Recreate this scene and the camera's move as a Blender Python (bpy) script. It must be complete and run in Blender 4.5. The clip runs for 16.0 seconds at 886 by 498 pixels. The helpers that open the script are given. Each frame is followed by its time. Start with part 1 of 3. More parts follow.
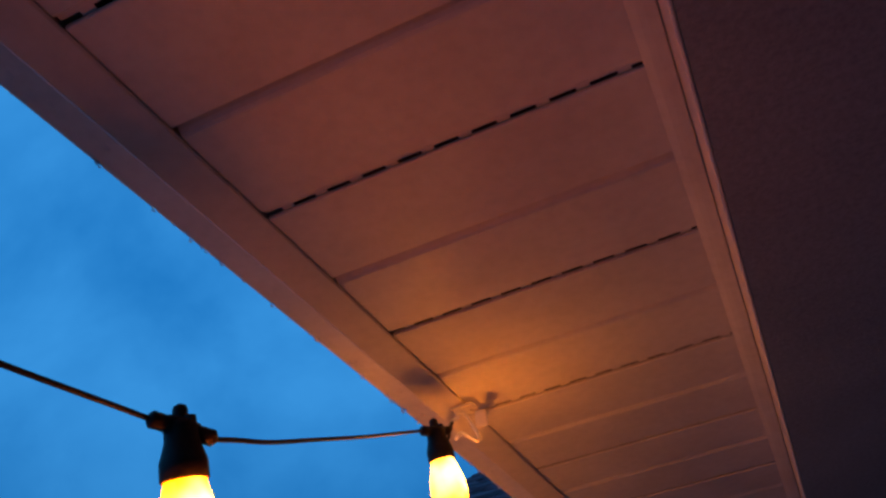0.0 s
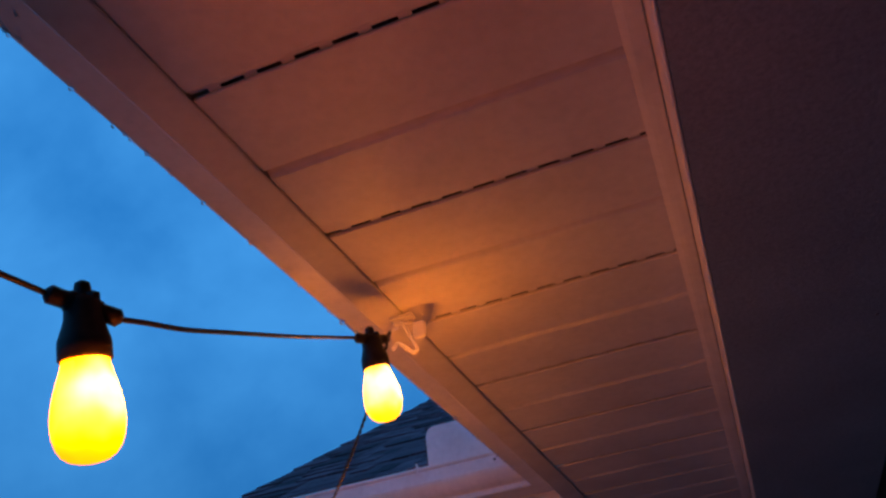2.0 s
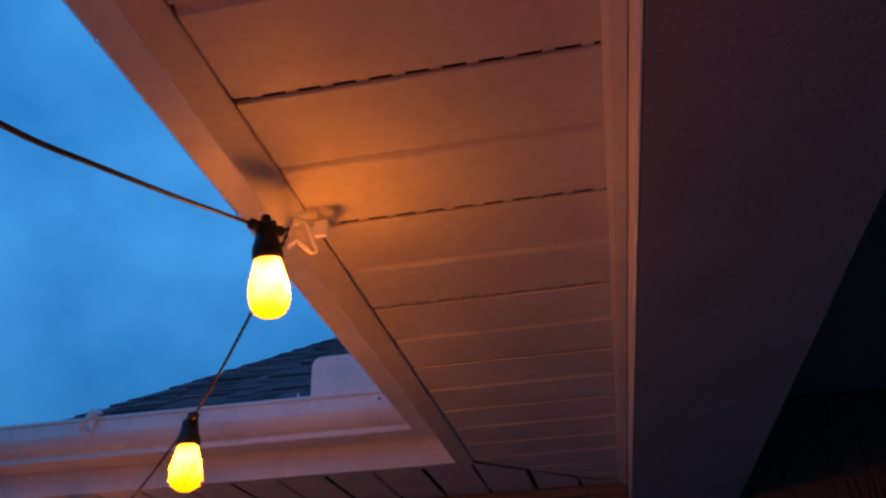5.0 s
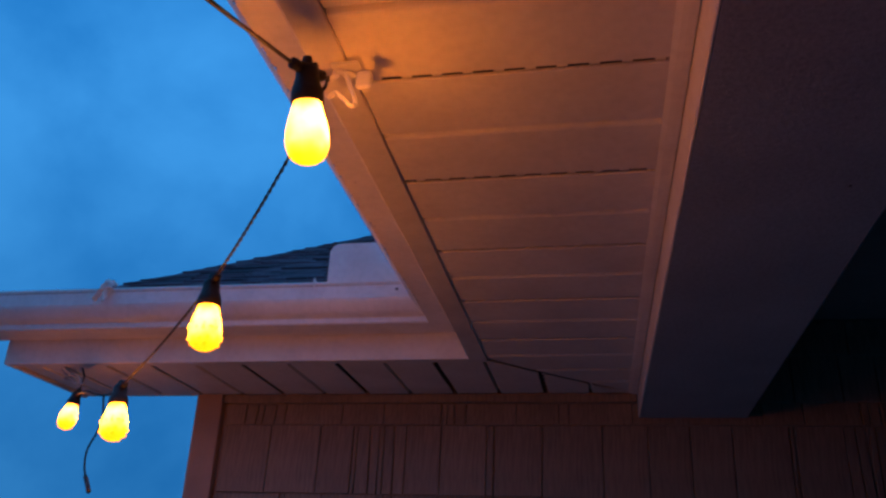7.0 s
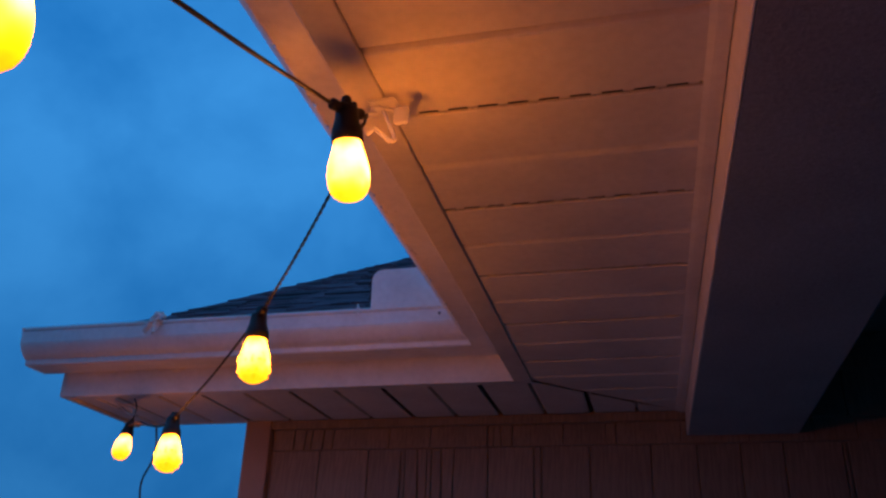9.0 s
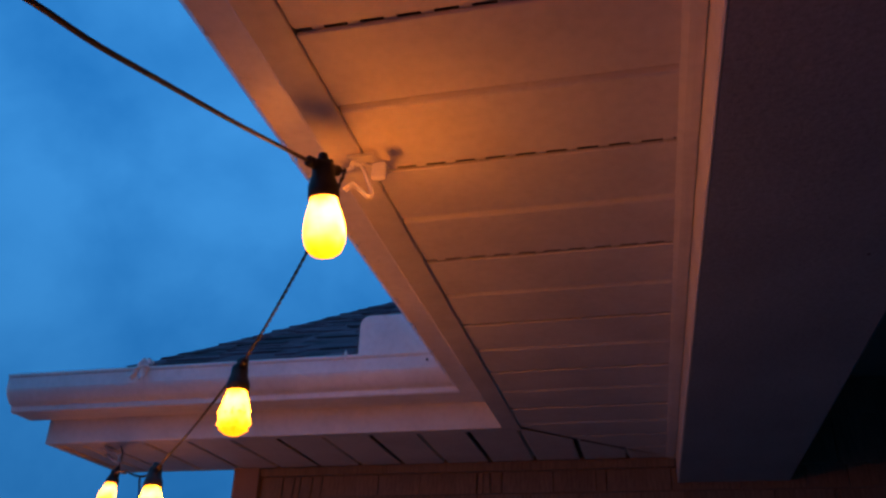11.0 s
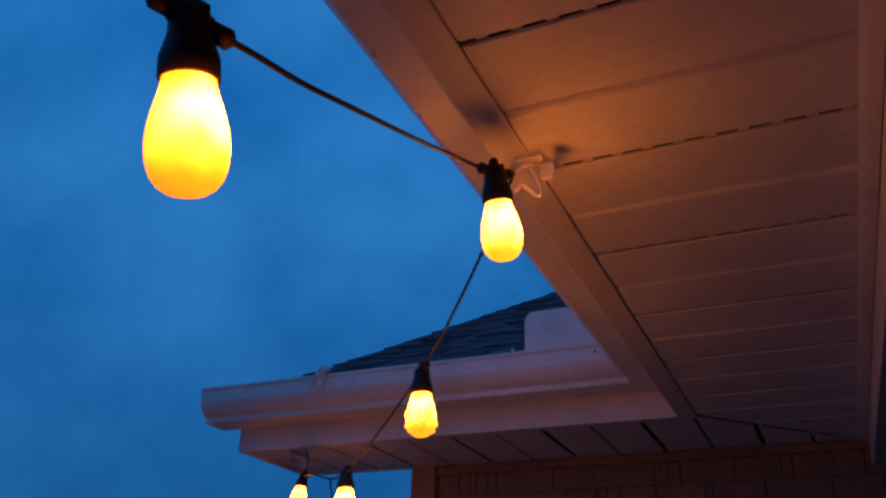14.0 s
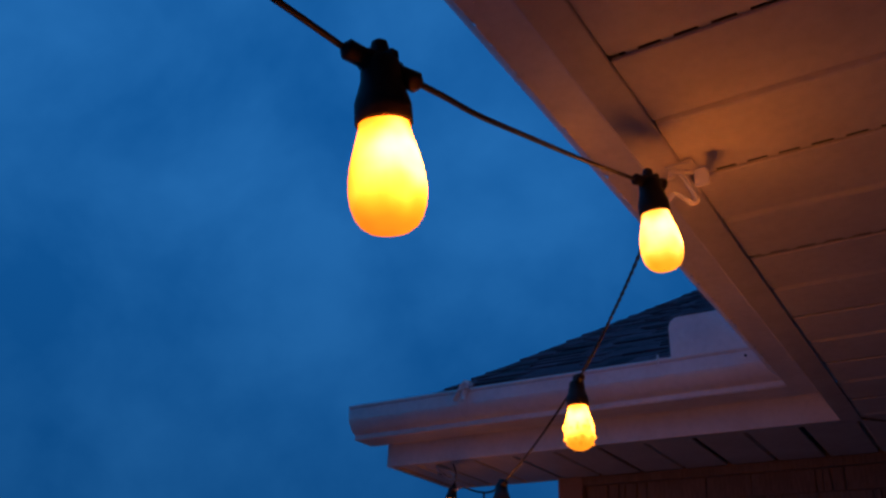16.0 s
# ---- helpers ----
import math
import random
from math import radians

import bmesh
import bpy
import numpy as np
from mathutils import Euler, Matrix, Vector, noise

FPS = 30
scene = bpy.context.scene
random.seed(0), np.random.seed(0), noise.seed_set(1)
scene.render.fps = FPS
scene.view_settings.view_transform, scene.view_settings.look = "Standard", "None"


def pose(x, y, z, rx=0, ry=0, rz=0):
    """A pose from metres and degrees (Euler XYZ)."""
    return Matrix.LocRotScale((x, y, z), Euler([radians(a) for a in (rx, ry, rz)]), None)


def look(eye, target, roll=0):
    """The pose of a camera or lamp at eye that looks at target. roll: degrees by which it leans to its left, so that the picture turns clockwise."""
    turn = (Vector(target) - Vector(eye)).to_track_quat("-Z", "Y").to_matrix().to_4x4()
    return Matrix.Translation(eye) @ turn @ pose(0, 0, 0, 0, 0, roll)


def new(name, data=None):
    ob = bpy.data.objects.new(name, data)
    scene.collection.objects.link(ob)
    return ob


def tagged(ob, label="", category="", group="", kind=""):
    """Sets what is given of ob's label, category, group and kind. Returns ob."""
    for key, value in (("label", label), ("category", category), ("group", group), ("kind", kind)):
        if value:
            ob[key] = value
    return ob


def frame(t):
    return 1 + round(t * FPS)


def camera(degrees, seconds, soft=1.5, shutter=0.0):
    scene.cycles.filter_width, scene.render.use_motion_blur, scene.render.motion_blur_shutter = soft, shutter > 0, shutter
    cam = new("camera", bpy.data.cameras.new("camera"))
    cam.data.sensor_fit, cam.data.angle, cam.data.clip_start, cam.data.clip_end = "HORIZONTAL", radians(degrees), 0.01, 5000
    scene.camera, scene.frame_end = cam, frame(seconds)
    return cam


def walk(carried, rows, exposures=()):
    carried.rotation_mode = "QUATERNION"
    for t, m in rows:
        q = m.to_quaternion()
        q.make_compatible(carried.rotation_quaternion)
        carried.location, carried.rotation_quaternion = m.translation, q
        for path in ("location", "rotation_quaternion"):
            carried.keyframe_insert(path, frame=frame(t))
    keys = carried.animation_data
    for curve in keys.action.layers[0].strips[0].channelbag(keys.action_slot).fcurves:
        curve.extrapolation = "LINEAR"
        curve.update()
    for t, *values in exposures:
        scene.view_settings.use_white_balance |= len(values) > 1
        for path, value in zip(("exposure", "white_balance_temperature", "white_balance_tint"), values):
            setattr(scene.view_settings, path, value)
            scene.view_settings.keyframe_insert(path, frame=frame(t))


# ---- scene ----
cam = camera(55.2, 16.0, soft=2.6)
PATH = [
    (0, (0.355, -1.021, 2.087), (-0.191, 0.491, 3.278), -8.1),
    (0.5, (0.349, -1.011, 2.086), (-0.199, 0.508, 3.267), -7.9),
    (1, (0.348, -1.003, 2.08), (-0.219, 0.53, 3.233), -7.7),
    (1.5, (0.348, -0.989, 2.078), (-0.21, 0.586, 3.177), -7.6),
    (2, (0.351, -0.967, 2.074), (-0.147, 0.656, 3.132), -7.7),
    (2.5, (0.349, -0.952, 2.074), (-0.121, 0.683, 3.125), -7.0),
    (3, (0.345, -0.946, 2.073), (-0.122, 0.696, 3.115), -5.7),
    (3.5, (0.335, -0.934, 2.073), (-0.099, 0.734, 3.087), -4.9),
    (3.7, (0.334, -0.929, 2.071), (-0.069, 0.754, 3.074), -4.8),
    (5.8, (0.302, -0.828, 2.045), (0.005, 0.925, 2.961), -0.6),
    (6, (0.296, -0.82, 2.038), (-0.006, 0.945, 2.928), -0.0),
    (6.5, (0.282, -0.799, 2.033), (-0.044, 0.998, 2.848), 1.3),
    (7, (0.273, -0.805, 2.026), (-0.087, 0.995, 2.819), 2.5),
    (7.5, (0.273, -0.808, 2.033), (-0.139, 0.978, 2.832), 3.1),
    (8, (0.275, -0.814, 2.036), (-0.194, 0.962, 2.826), 3.1),
    (8.5, (0.275, -0.82, 2.034), (-0.197, 0.945, 2.848), 2.5),
    (9, (0.276, -0.824, 2.033), (-0.175, 0.94, 2.861), 1.9),
    (9.5, (0.283, -0.826, 2.035), (-0.147, 0.931, 2.888), 1.9),
    (9.7, (0.288, -0.825, 2.036), (-0.127, 0.931, 2.899), 1.8),
    (11.8, (0.301, -0.846, 2.052), (-0.193, 0.842, 3.004), 2.0),
    (12, (0.301, -0.852, 2.045), (-0.214, 0.823, 3.009), 2.1),
    (12.5, (0.298, -0.855, 2.046), (-0.274, 0.799, 3.015), 1.9),
    (13, (0.292, -0.864, 2.045), (-0.358, 0.771, 2.996), 2.3),
    (13.5, (0.282, -0.862, 2.043), (-0.434, 0.763, 2.964), 2.2),
    (14, (0.272, -0.858, 2.045), (-0.486, 0.765, 2.934), 2.0),
    (14.5, (0.272, -0.867, 2.049), (-0.519, 0.711, 2.99), 2.1),
    (15, (0.275, -0.898, 2.046), (-0.652, 0.596, 2.999), 3.7),
    (15.5, (0.259, -0.901, 2.047), (-0.727, 0.568, 2.981), 3.4),
    (16, (0.243, -0.891, 2.047), (-0.758, 0.589, 2.945), 2.7),
]
EXPOSURES = [(0.0, 0.0, 6600, 6), (1.0, 0.06, 6600, 8), (2.0, 0.14, 6850, 12), (3.5, 0.12, 6950, 11), (6.0, 0.12, 6800, 10), (7.0, 0.12, 6600, 9), (7.5, 0.15, 6600, 9),
             (8.0, -0.05, 6500, 10), (9.0, -0.05, 6550, 10), (12.0, -0.04, 6700, 12), (13.0, -0.42, 6350, 13), (14.0, -0.64, 6100, 14), (14.5, -0.62, 6100, 14),
             (15.0, -0.74, 6050, 14), (15.5, -1.02, 5900, 17), (16.0, -1.10, 5850, 18)]
walk(cam, [(t, look(eye, target, roll)) for t, eye, target, roll in PATH], EXPOSURES)

SKY_DEEP, SKY_PALE = (0.016, 0.185, 0.555, 1), (0.040, 0.283, 0.735, 1)
BULB = 120.0

# ---- light ----
world = bpy.data.worlds.new("dusk_sky")
scene.world = world
world.use_nodes = True
wn, wl = world.node_tree.nodes, world.node_tree.links
wn.clear()
w_out = wn.new("ShaderNodeOutputWorld")
w_bg = wn.new("ShaderNodeBackground")
w_co = wn.new("ShaderNodeTexCoord")
w_map = wn.new("ShaderNodeMapping")
w_map.inputs["Scale"].default_value = (1.0, 1.15, 1.1)
w_n1 = wn.new("ShaderNodeTexNoise")
w_n1.inputs["Scale"].default_value = 4.6
w_n1.inputs["Detail"].default_value = 7.0
w_n1.inputs["Roughness"].default_value = 0.52
w_n1.inputs["Distortion"].default_value = 0.15
w_ramp = wn.new("ShaderNodeValToRGB")
w_ramp.color_ramp.elements[0].position = 0.34
w_ramp.color_ramp.elements[0].color = SKY_DEEP
w_ramp.color_ramp.elements[1].position = 0.67
w_ramp.color_ramp.elements[1].color = SKY_PALE
wl.new(w_co.outputs["Generated"], w_map.inputs["Vector"])
wl.new(w_map.outputs["Vector"], w_n1.inputs["Vector"])
wl.new(w_n1.outputs["Fac"], w_ramp.inputs["Fac"])
wl.new(w_ramp.outputs["Color"], w_bg.inputs["Color"])
w_sep = wn.new("ShaderNodeSeparateXYZ")
w_low = wn.new("ShaderNodeMapRange")
w_low.interpolation_type = "SMOOTHSTEP"
w_low.inputs["From Min"].default_value, w_low.inputs["From Max"].default_value = 0.0, 0.62
w_low.inputs["To Min"].default_value, w_low.inputs["To Max"].default_value = 0.68, 1.05
wl.new(w_co.outputs["Generated"], w_sep.inputs["Vector"])
wl.new(w_sep.outputs["Z"], w_low.inputs["Value"])
wl.new(w_low.outputs["Result"], w_bg.inputs["Strength"])
wl.new(w_bg.outputs["Background"], w_out.inputs["Surface"])


# ---- materials ----
def material(name, build):
    m = bpy.data.materials.new(name)
    m.use_nodes = True
    t = m.node_tree
    t.nodes.clear()
    out = t.nodes.new("ShaderNodeOutputMaterial")
    build(t, out)
    return m


def principled(t, out, rough=0.5, metal=0.0, spec=0.5):
    p = t.nodes.new("ShaderNodeBsdfPrincipled")
    p.inputs["Roughness"].default_value = rough
    p.inputs["Metallic"].default_value = metal
    p.inputs["Specular IOR Level"].default_value = spec
    t.links.new(p.outputs["BSDF"], out.inputs["Surface"])
    return p


def noise_tex(t, scale, detail=4.0, rough=0.55, stretch=(1, 1, 1)):
    co = t.nodes.new("ShaderNodeTexCoord")
    mp = t.nodes.new("ShaderNodeMapping")
    mp.inputs["Scale"].default_value = stretch
    n = t.nodes.new("ShaderNodeTexNoise")
    n.inputs["Scale"].default_value = scale
    n.inputs["Detail"].default_value = detail
    n.inputs["Roughness"].default_value = rough
    t.links.new(co.outputs["Object"], mp.inputs["Vector"])
    t.links.new(mp.outputs["Vector"], n.inputs["Vector"])
    return n.outputs["Fac"]


def ramp(t, fac, a, b, lo=0.3, hi=0.7):
    r = t.nodes.new("ShaderNodeValToRGB")
    r.color_ramp.elements[0].position, r.color_ramp.elements[0].color = lo, (*a, 1)
    r.color_ramp.elements[1].position, r.color_ramp.elements[1].color = hi, (*b, 1)
    t.links.new(fac, r.inputs["Fac"])
    return r.outputs["Color"]


def multiply(t, a, b, fac=1.0):
    m = t.nodes.new("ShaderNodeMix")
    m.data_type, m.blend_type = "RGBA", "MULTIPLY"
    m.inputs[0].default_value = fac
    t.links.new(a, m.inputs[6])
    t.links.new(b, m.inputs[7])
    return m.outputs[2]


def bump(t, p, fac, strength, distance):
    b = t.nodes.new("ShaderNodeBump")
    b.inputs["Strength"].default_value = strength
    b.inputs["Distance"].default_value = distance
    t.links.new(fac, b.inputs["Height"])
    t.links.new(b.outputs["Normal"], p.inputs["Normal"])
    return b


def vary(t, low, high):
    """A grey that differs from piece to piece."""
    o = t.nodes.new("ShaderNodeObjectInfo")
    return ramp(t, o.outputs["Random"], (low,) * 3, (high,) * 3, 0.0, 1.0)


def painted(base, dirt, rough, grain=0.25, pieces=False, spec=0.4):
    def build(t, out):
        p = principled(t, out, rough, 0.0, spec)
        c = ramp(t, noise_tex(t, 9.0, 6.0, 0.6), dirt, base, 0.25, 0.6)
        c = multiply(t, c, ramp(t, noise_tex(t, 70.0, 3.0), (0.92,) * 3, (1, 1, 1), 0.3, 0.6))
        if pieces:
            c = multiply(t, c, vary(t, 0.95, 1.0))
        t.links.new(c, p.inputs["Base Color"])
        r = t.nodes.new("ShaderNodeMapRange")
        r.inputs["To Min"].default_value, r.inputs["To Max"].default_value = rough - 0.08, rough + 0.12
        t.links.new(noise_tex(t, 22.0, 5.0), r.inputs["Value"])
        t.links.new(r.outputs["Result"], p.inputs["Roughness"])
        bump(t, p, noise_tex(t, 260.0, 3.0, 0.6, (0.25, 1, 1)), grain, 0.0006)
    return build


def beam_build(t, out):
    p = principled(t, out, 0.85, 0.0, 0.3)
    c = ramp(t, noise_tex(t, 5.0, 6.0, 0.6), (0.37, 0.40, 0.435), (0.46, 0.49, 0.525))
    c = multiply(t, c, ramp(t, noise_tex(t, 160.0, 4.0, 0.7), (0.72,) * 3, (1, 1, 1), 0.3, 0.65))
    t.links.new(c, p.inputs["Base Color"])
    bump(t, p, noise_tex(t, 130.0, 6.0, 0.7), 0.6, 0.002)


def shake_build(t, out):
    p = principled(t, out, 0.6, 0.0, 0.4)
    streak = noise_tex(t, 26.0, 6.0, 0.65, (6.0, 6.0, 0.35))
    c = ramp(t, streak, (0.165, 0.118, 0.092), (0.33, 0.245, 0.192), 0.25, 0.62)
    c = multiply(t, c, ramp(t, noise_tex(t, 7.0, 4.0), (0.8,) * 3, (1, 1, 1)))
    c = multiply(t, c, vary(t, 0.86, 1.0))
    t.links.new(c, p.inputs["Base Color"])
    bump(t, p, noise_tex(t, 40.0, 5.0, 0.7, (6.0, 6.0, 0.25)), 0.55, 0.004)


def trim_brown_build(t, out):
    p = principled(t, out, 0.5, 0.0, 0.4)
    c = ramp(t, noise_tex(t, 8.0, 5.0), (0.26, 0.172, 0.138), (0.335, 0.232, 0.187))
    t.links.new(c, p.inputs["Base Color"])
    bump(t, p, noise_tex(t, 60.0, 4.0, 0.6, (4, 4, 0.3)), 0.25, 0.001)


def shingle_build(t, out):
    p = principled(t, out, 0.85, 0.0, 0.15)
    # Red far above green and blue: warm light put into the shingle colour.
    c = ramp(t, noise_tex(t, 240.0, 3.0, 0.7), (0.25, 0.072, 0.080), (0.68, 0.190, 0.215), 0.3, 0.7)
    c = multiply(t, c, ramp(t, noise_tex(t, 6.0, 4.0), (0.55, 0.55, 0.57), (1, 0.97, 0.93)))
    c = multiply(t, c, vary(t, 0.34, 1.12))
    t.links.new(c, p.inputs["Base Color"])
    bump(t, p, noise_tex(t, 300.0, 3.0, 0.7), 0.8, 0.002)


def plastic_black_build(t, out):
    p = principled(t, out, 0.52, 0.0, 0.22)
    c = ramp(t, noise_tex(t, 60.0, 4.0), (0.012, 0.011, 0.011), (0.03, 0.027, 0.026))
    t.links.new(c, p.inputs["Base Color"])
    bump(t, p, noise_tex(t, 400.0, 3.0), 0.25, 0.0005)


def cable_build(t, out):
    p = principled(t, out, 0.48, 0.0, 0.18)
    c = ramp(t, noise_tex(t, 90.0, 3.0), (0.008, 0.007, 0.007), (0.022, 0.019, 0.018))
    t.links.new(c, p.inputs["Base Color"])


def clip_build(t, out):
    d = t.nodes.new("ShaderNodeBsdfPrincipled")
    d.inputs["Base Color"].default_value = (0.9, 0.89, 0.88, 1)
    d.inputs["Roughness"].default_value = 0.3
    tr = t.nodes.new("ShaderNodeBsdfTranslucent")
    tr.inputs["Color"].default_value = (0.85, 0.82, 0.8, 1)
    mx = t.nodes.new("ShaderNodeMixShader")
    mx.inputs["Fac"].default_value = 0.35
    t.links.new(d.outputs["BSDF"], mx.inputs[1])
    t.links.new(tr.outputs["BSDF"], mx.inputs[2])
    clear = t.nodes.new("ShaderNodeBsdfTransparent")
    thin = t.nodes.new("ShaderNodeMixShader")
    thin.inputs["Fac"].default_value = 0.42
    t.links.new(mx.outputs["Shader"], thin.inputs[1])
    t.links.new(clear.outputs["BSDF"], thin.inputs[2])
    t.links.new(thin.outputs["Shader"], out.inputs["Surface"])


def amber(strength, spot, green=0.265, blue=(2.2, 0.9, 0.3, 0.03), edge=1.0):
    """Amber frosted bulb whose glass itself emits: the bright patch of a lamp inside is painted round spot."""
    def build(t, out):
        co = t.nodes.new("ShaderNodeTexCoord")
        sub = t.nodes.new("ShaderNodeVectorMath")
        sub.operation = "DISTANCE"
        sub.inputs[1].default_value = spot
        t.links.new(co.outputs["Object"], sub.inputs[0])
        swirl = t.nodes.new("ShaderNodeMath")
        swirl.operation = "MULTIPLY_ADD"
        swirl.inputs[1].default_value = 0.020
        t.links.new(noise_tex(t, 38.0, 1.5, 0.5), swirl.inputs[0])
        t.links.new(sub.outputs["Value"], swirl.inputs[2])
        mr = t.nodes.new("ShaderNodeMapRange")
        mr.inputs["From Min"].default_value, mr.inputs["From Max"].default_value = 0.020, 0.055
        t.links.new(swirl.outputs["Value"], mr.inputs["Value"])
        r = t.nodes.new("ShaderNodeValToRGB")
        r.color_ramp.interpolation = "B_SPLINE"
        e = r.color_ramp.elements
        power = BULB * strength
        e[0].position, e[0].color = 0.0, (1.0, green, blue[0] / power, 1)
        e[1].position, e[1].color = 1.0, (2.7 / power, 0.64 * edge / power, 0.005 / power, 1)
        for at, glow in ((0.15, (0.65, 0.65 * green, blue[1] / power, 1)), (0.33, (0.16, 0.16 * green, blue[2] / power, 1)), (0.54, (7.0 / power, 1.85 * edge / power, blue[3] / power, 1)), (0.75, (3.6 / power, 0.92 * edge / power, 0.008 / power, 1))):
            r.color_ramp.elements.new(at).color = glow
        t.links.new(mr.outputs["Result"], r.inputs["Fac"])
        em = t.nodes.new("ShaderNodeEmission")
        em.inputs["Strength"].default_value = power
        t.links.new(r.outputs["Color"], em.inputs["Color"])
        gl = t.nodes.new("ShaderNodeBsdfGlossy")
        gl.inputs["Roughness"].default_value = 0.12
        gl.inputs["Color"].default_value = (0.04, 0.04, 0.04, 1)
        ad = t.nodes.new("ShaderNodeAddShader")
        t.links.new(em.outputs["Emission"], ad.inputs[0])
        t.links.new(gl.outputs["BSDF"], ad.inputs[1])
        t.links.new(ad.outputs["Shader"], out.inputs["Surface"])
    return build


def ground_build(t, out):
    p = principled(t, out, 0.85)
    c = ramp(t, noise_tex(t, 1.4, 8.0, 0.6), (0.085, 0.083, 0.080), (0.15, 0.146, 0.14))
    t.links.new(c, p.inputs["Base Color"])
    bump(t, p, noise_tex(t, 60.0, 4.0), 0.3, 0.003)


def drop_build(t, out):
    g = t.nodes.new("ShaderNodeBsdfGlass")
    g.inputs["IOR"].default_value, g.inputs["Roughness"].default_value = 1.33, 0.0
    t.links.new(g.outputs["BSDF"], out.inputs["Surface"])


SOFFIT = material("soffit_vinyl", painted((0.78, 0.73, 0.69), (0.66, 0.61, 0.57), 0.41, 0.06, True, 0.16))
FASCIA = material("fascia_aluminium", painted((0.74, 0.70, 0.67), (0.60, 0.56, 0.53), 0.42, 0.2))
GUTTER = material("gutter_enamel", painted((0.80, 0.77, 0.76), (0.66, 0.63, 0.62), 0.34, 0.15))
BEAM = material("beam_stucco", beam_build)
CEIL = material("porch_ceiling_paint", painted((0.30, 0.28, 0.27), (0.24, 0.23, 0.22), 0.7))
SHAKE = material("siding_shake", shake_build)
TRIM = material("siding_trim", trim_brown_build)
SHINGLE = material("roof_shingle_warm_tint", shingle_build)
DECK = material("roof_deck_vent_shade", painted((0.06, 0.06, 0.065), (0.04, 0.04, 0.042), 0.8))
BLACK = material("socket_rubber", plastic_black_build)
CABLE = material("cable_rubber", cable_build)
CLIP = material("clip_plastic", clip_build)
SMOKE = material("clip_smoky_plastic", painted((0.48, 0.45, 0.43), (0.36, 0.33, 0.31), 0.35))
# Strength, tint and painted bright patch are set bulb by bulb to shape the spill.
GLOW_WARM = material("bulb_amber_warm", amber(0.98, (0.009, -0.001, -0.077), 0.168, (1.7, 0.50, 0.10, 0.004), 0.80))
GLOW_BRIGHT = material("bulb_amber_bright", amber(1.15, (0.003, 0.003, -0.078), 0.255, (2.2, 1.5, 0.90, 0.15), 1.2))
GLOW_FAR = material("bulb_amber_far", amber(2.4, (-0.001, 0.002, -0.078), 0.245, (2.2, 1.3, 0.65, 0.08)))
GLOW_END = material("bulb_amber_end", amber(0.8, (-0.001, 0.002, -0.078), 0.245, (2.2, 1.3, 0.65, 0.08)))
GROUND = material("patio_concrete", ground_build)
WATER = material("water_drop", drop_build)
DARKMETAL = material("screw_metal", painted((0.12, 0.11, 0.11), (0.07, 0.06, 0.06), 0.5))


# ---- mesh helpers ----
def mesh_object(name, verts, faces, mat, parent=None, label="", smooth=False):
    me = bpy.data.meshes.new(name)
    me.from_pydata([tuple(v) for v in verts], [], faces)
    me.materials.append(mat)
    bm = bmesh.new()
    bm.from_mesh(me)
    bmesh.ops.recalc_face_normals(bm, faces=bm.faces)
    bm.to_mesh(me)
    bm.free()
    if smooth:
        me.polygons.foreach_set("use_smooth", [True] * len(me.polygons))
    ob = new(name, me)
    ob.parent = parent
    if label:
        tagged(ob, label)
    return ob


BOX_FACES = [(0, 1, 3, 2), (4, 6, 7, 5), (0, 4, 5, 1), (2, 3, 7, 6), (0, 2, 6, 4), (1, 5, 7, 3)]


def box_data(x0, x1, y0, y1, z0, z1):
    return [(x, y, z) for x in (x0, x1) for y in (y0, y1) for z in (z0, z1)]


def box(name, x0, x1, y0, y1, z0, z1, mat, parent=None, label="", bevel=0.0):
    ob = mesh_object(name, box_data(x0, x1, y0, y1, z0, z1), BOX_FACES, mat, parent, label)
    if bevel:
        bm = bmesh.new()
        bm.from_mesh(ob.data)
        bmesh.ops.bevel(bm, geom=bm.edges[:], offset=bevel, segments=2, affect="EDGES")
        bm.to_mesh(ob.data)
        bm.free()
    return ob


def prism(name, rings, mat, parent=None, label="", smooth=False, closed=True, caps=True):
    """Joins rings of equally many points into one tube."""
    n = len(rings[0])
    verts = [v for r in rings for v in r]
    faces = []
    for k in range(len(rings) - 1):
        for i in range(n if closed else n - 1):
            j = (i + 1) % n
            faces.append((k * n + i, k * n + j, (k + 1) * n + j, (k + 1) * n + i))
    if caps and closed:
        faces.append(tuple(range(n)))
        faces.append(tuple(range((len(rings) - 1) * n, len(rings) * n)))
    return mesh_object(name, verts, faces, mat, parent, label, smooth)


def lathe(profile, sides=24):
    """Rings round the z axis from (radius, z) pairs."""
    return [[(r * math.cos(2 * math.pi * i / sides), r * math.sin(2 * math.pi * i / sides), z) for i in range(sides)] for r, z in profile]


def smooth_path(points, steps=10):
    """A Catmull-Rom line through points."""
    p = [Vector(q) for q in points]
    p = [2 * p[0] - p[1]] + p + [2 * p[-1] - p[-2]]
    out = []
    for i in range(1, len(p) - 2):
        a, b, c, d = p[i - 1 : i + 3]
        for s in range(steps):
            t = s / steps
            out.append(0.5 * ((2 * b) + (c - a) * t + (2 * a - 5 * b + 4 * c - d) * t * t + (3 * b - a - 3 * c + d) * t ** 3))
    out.append(p[-2])
    return out


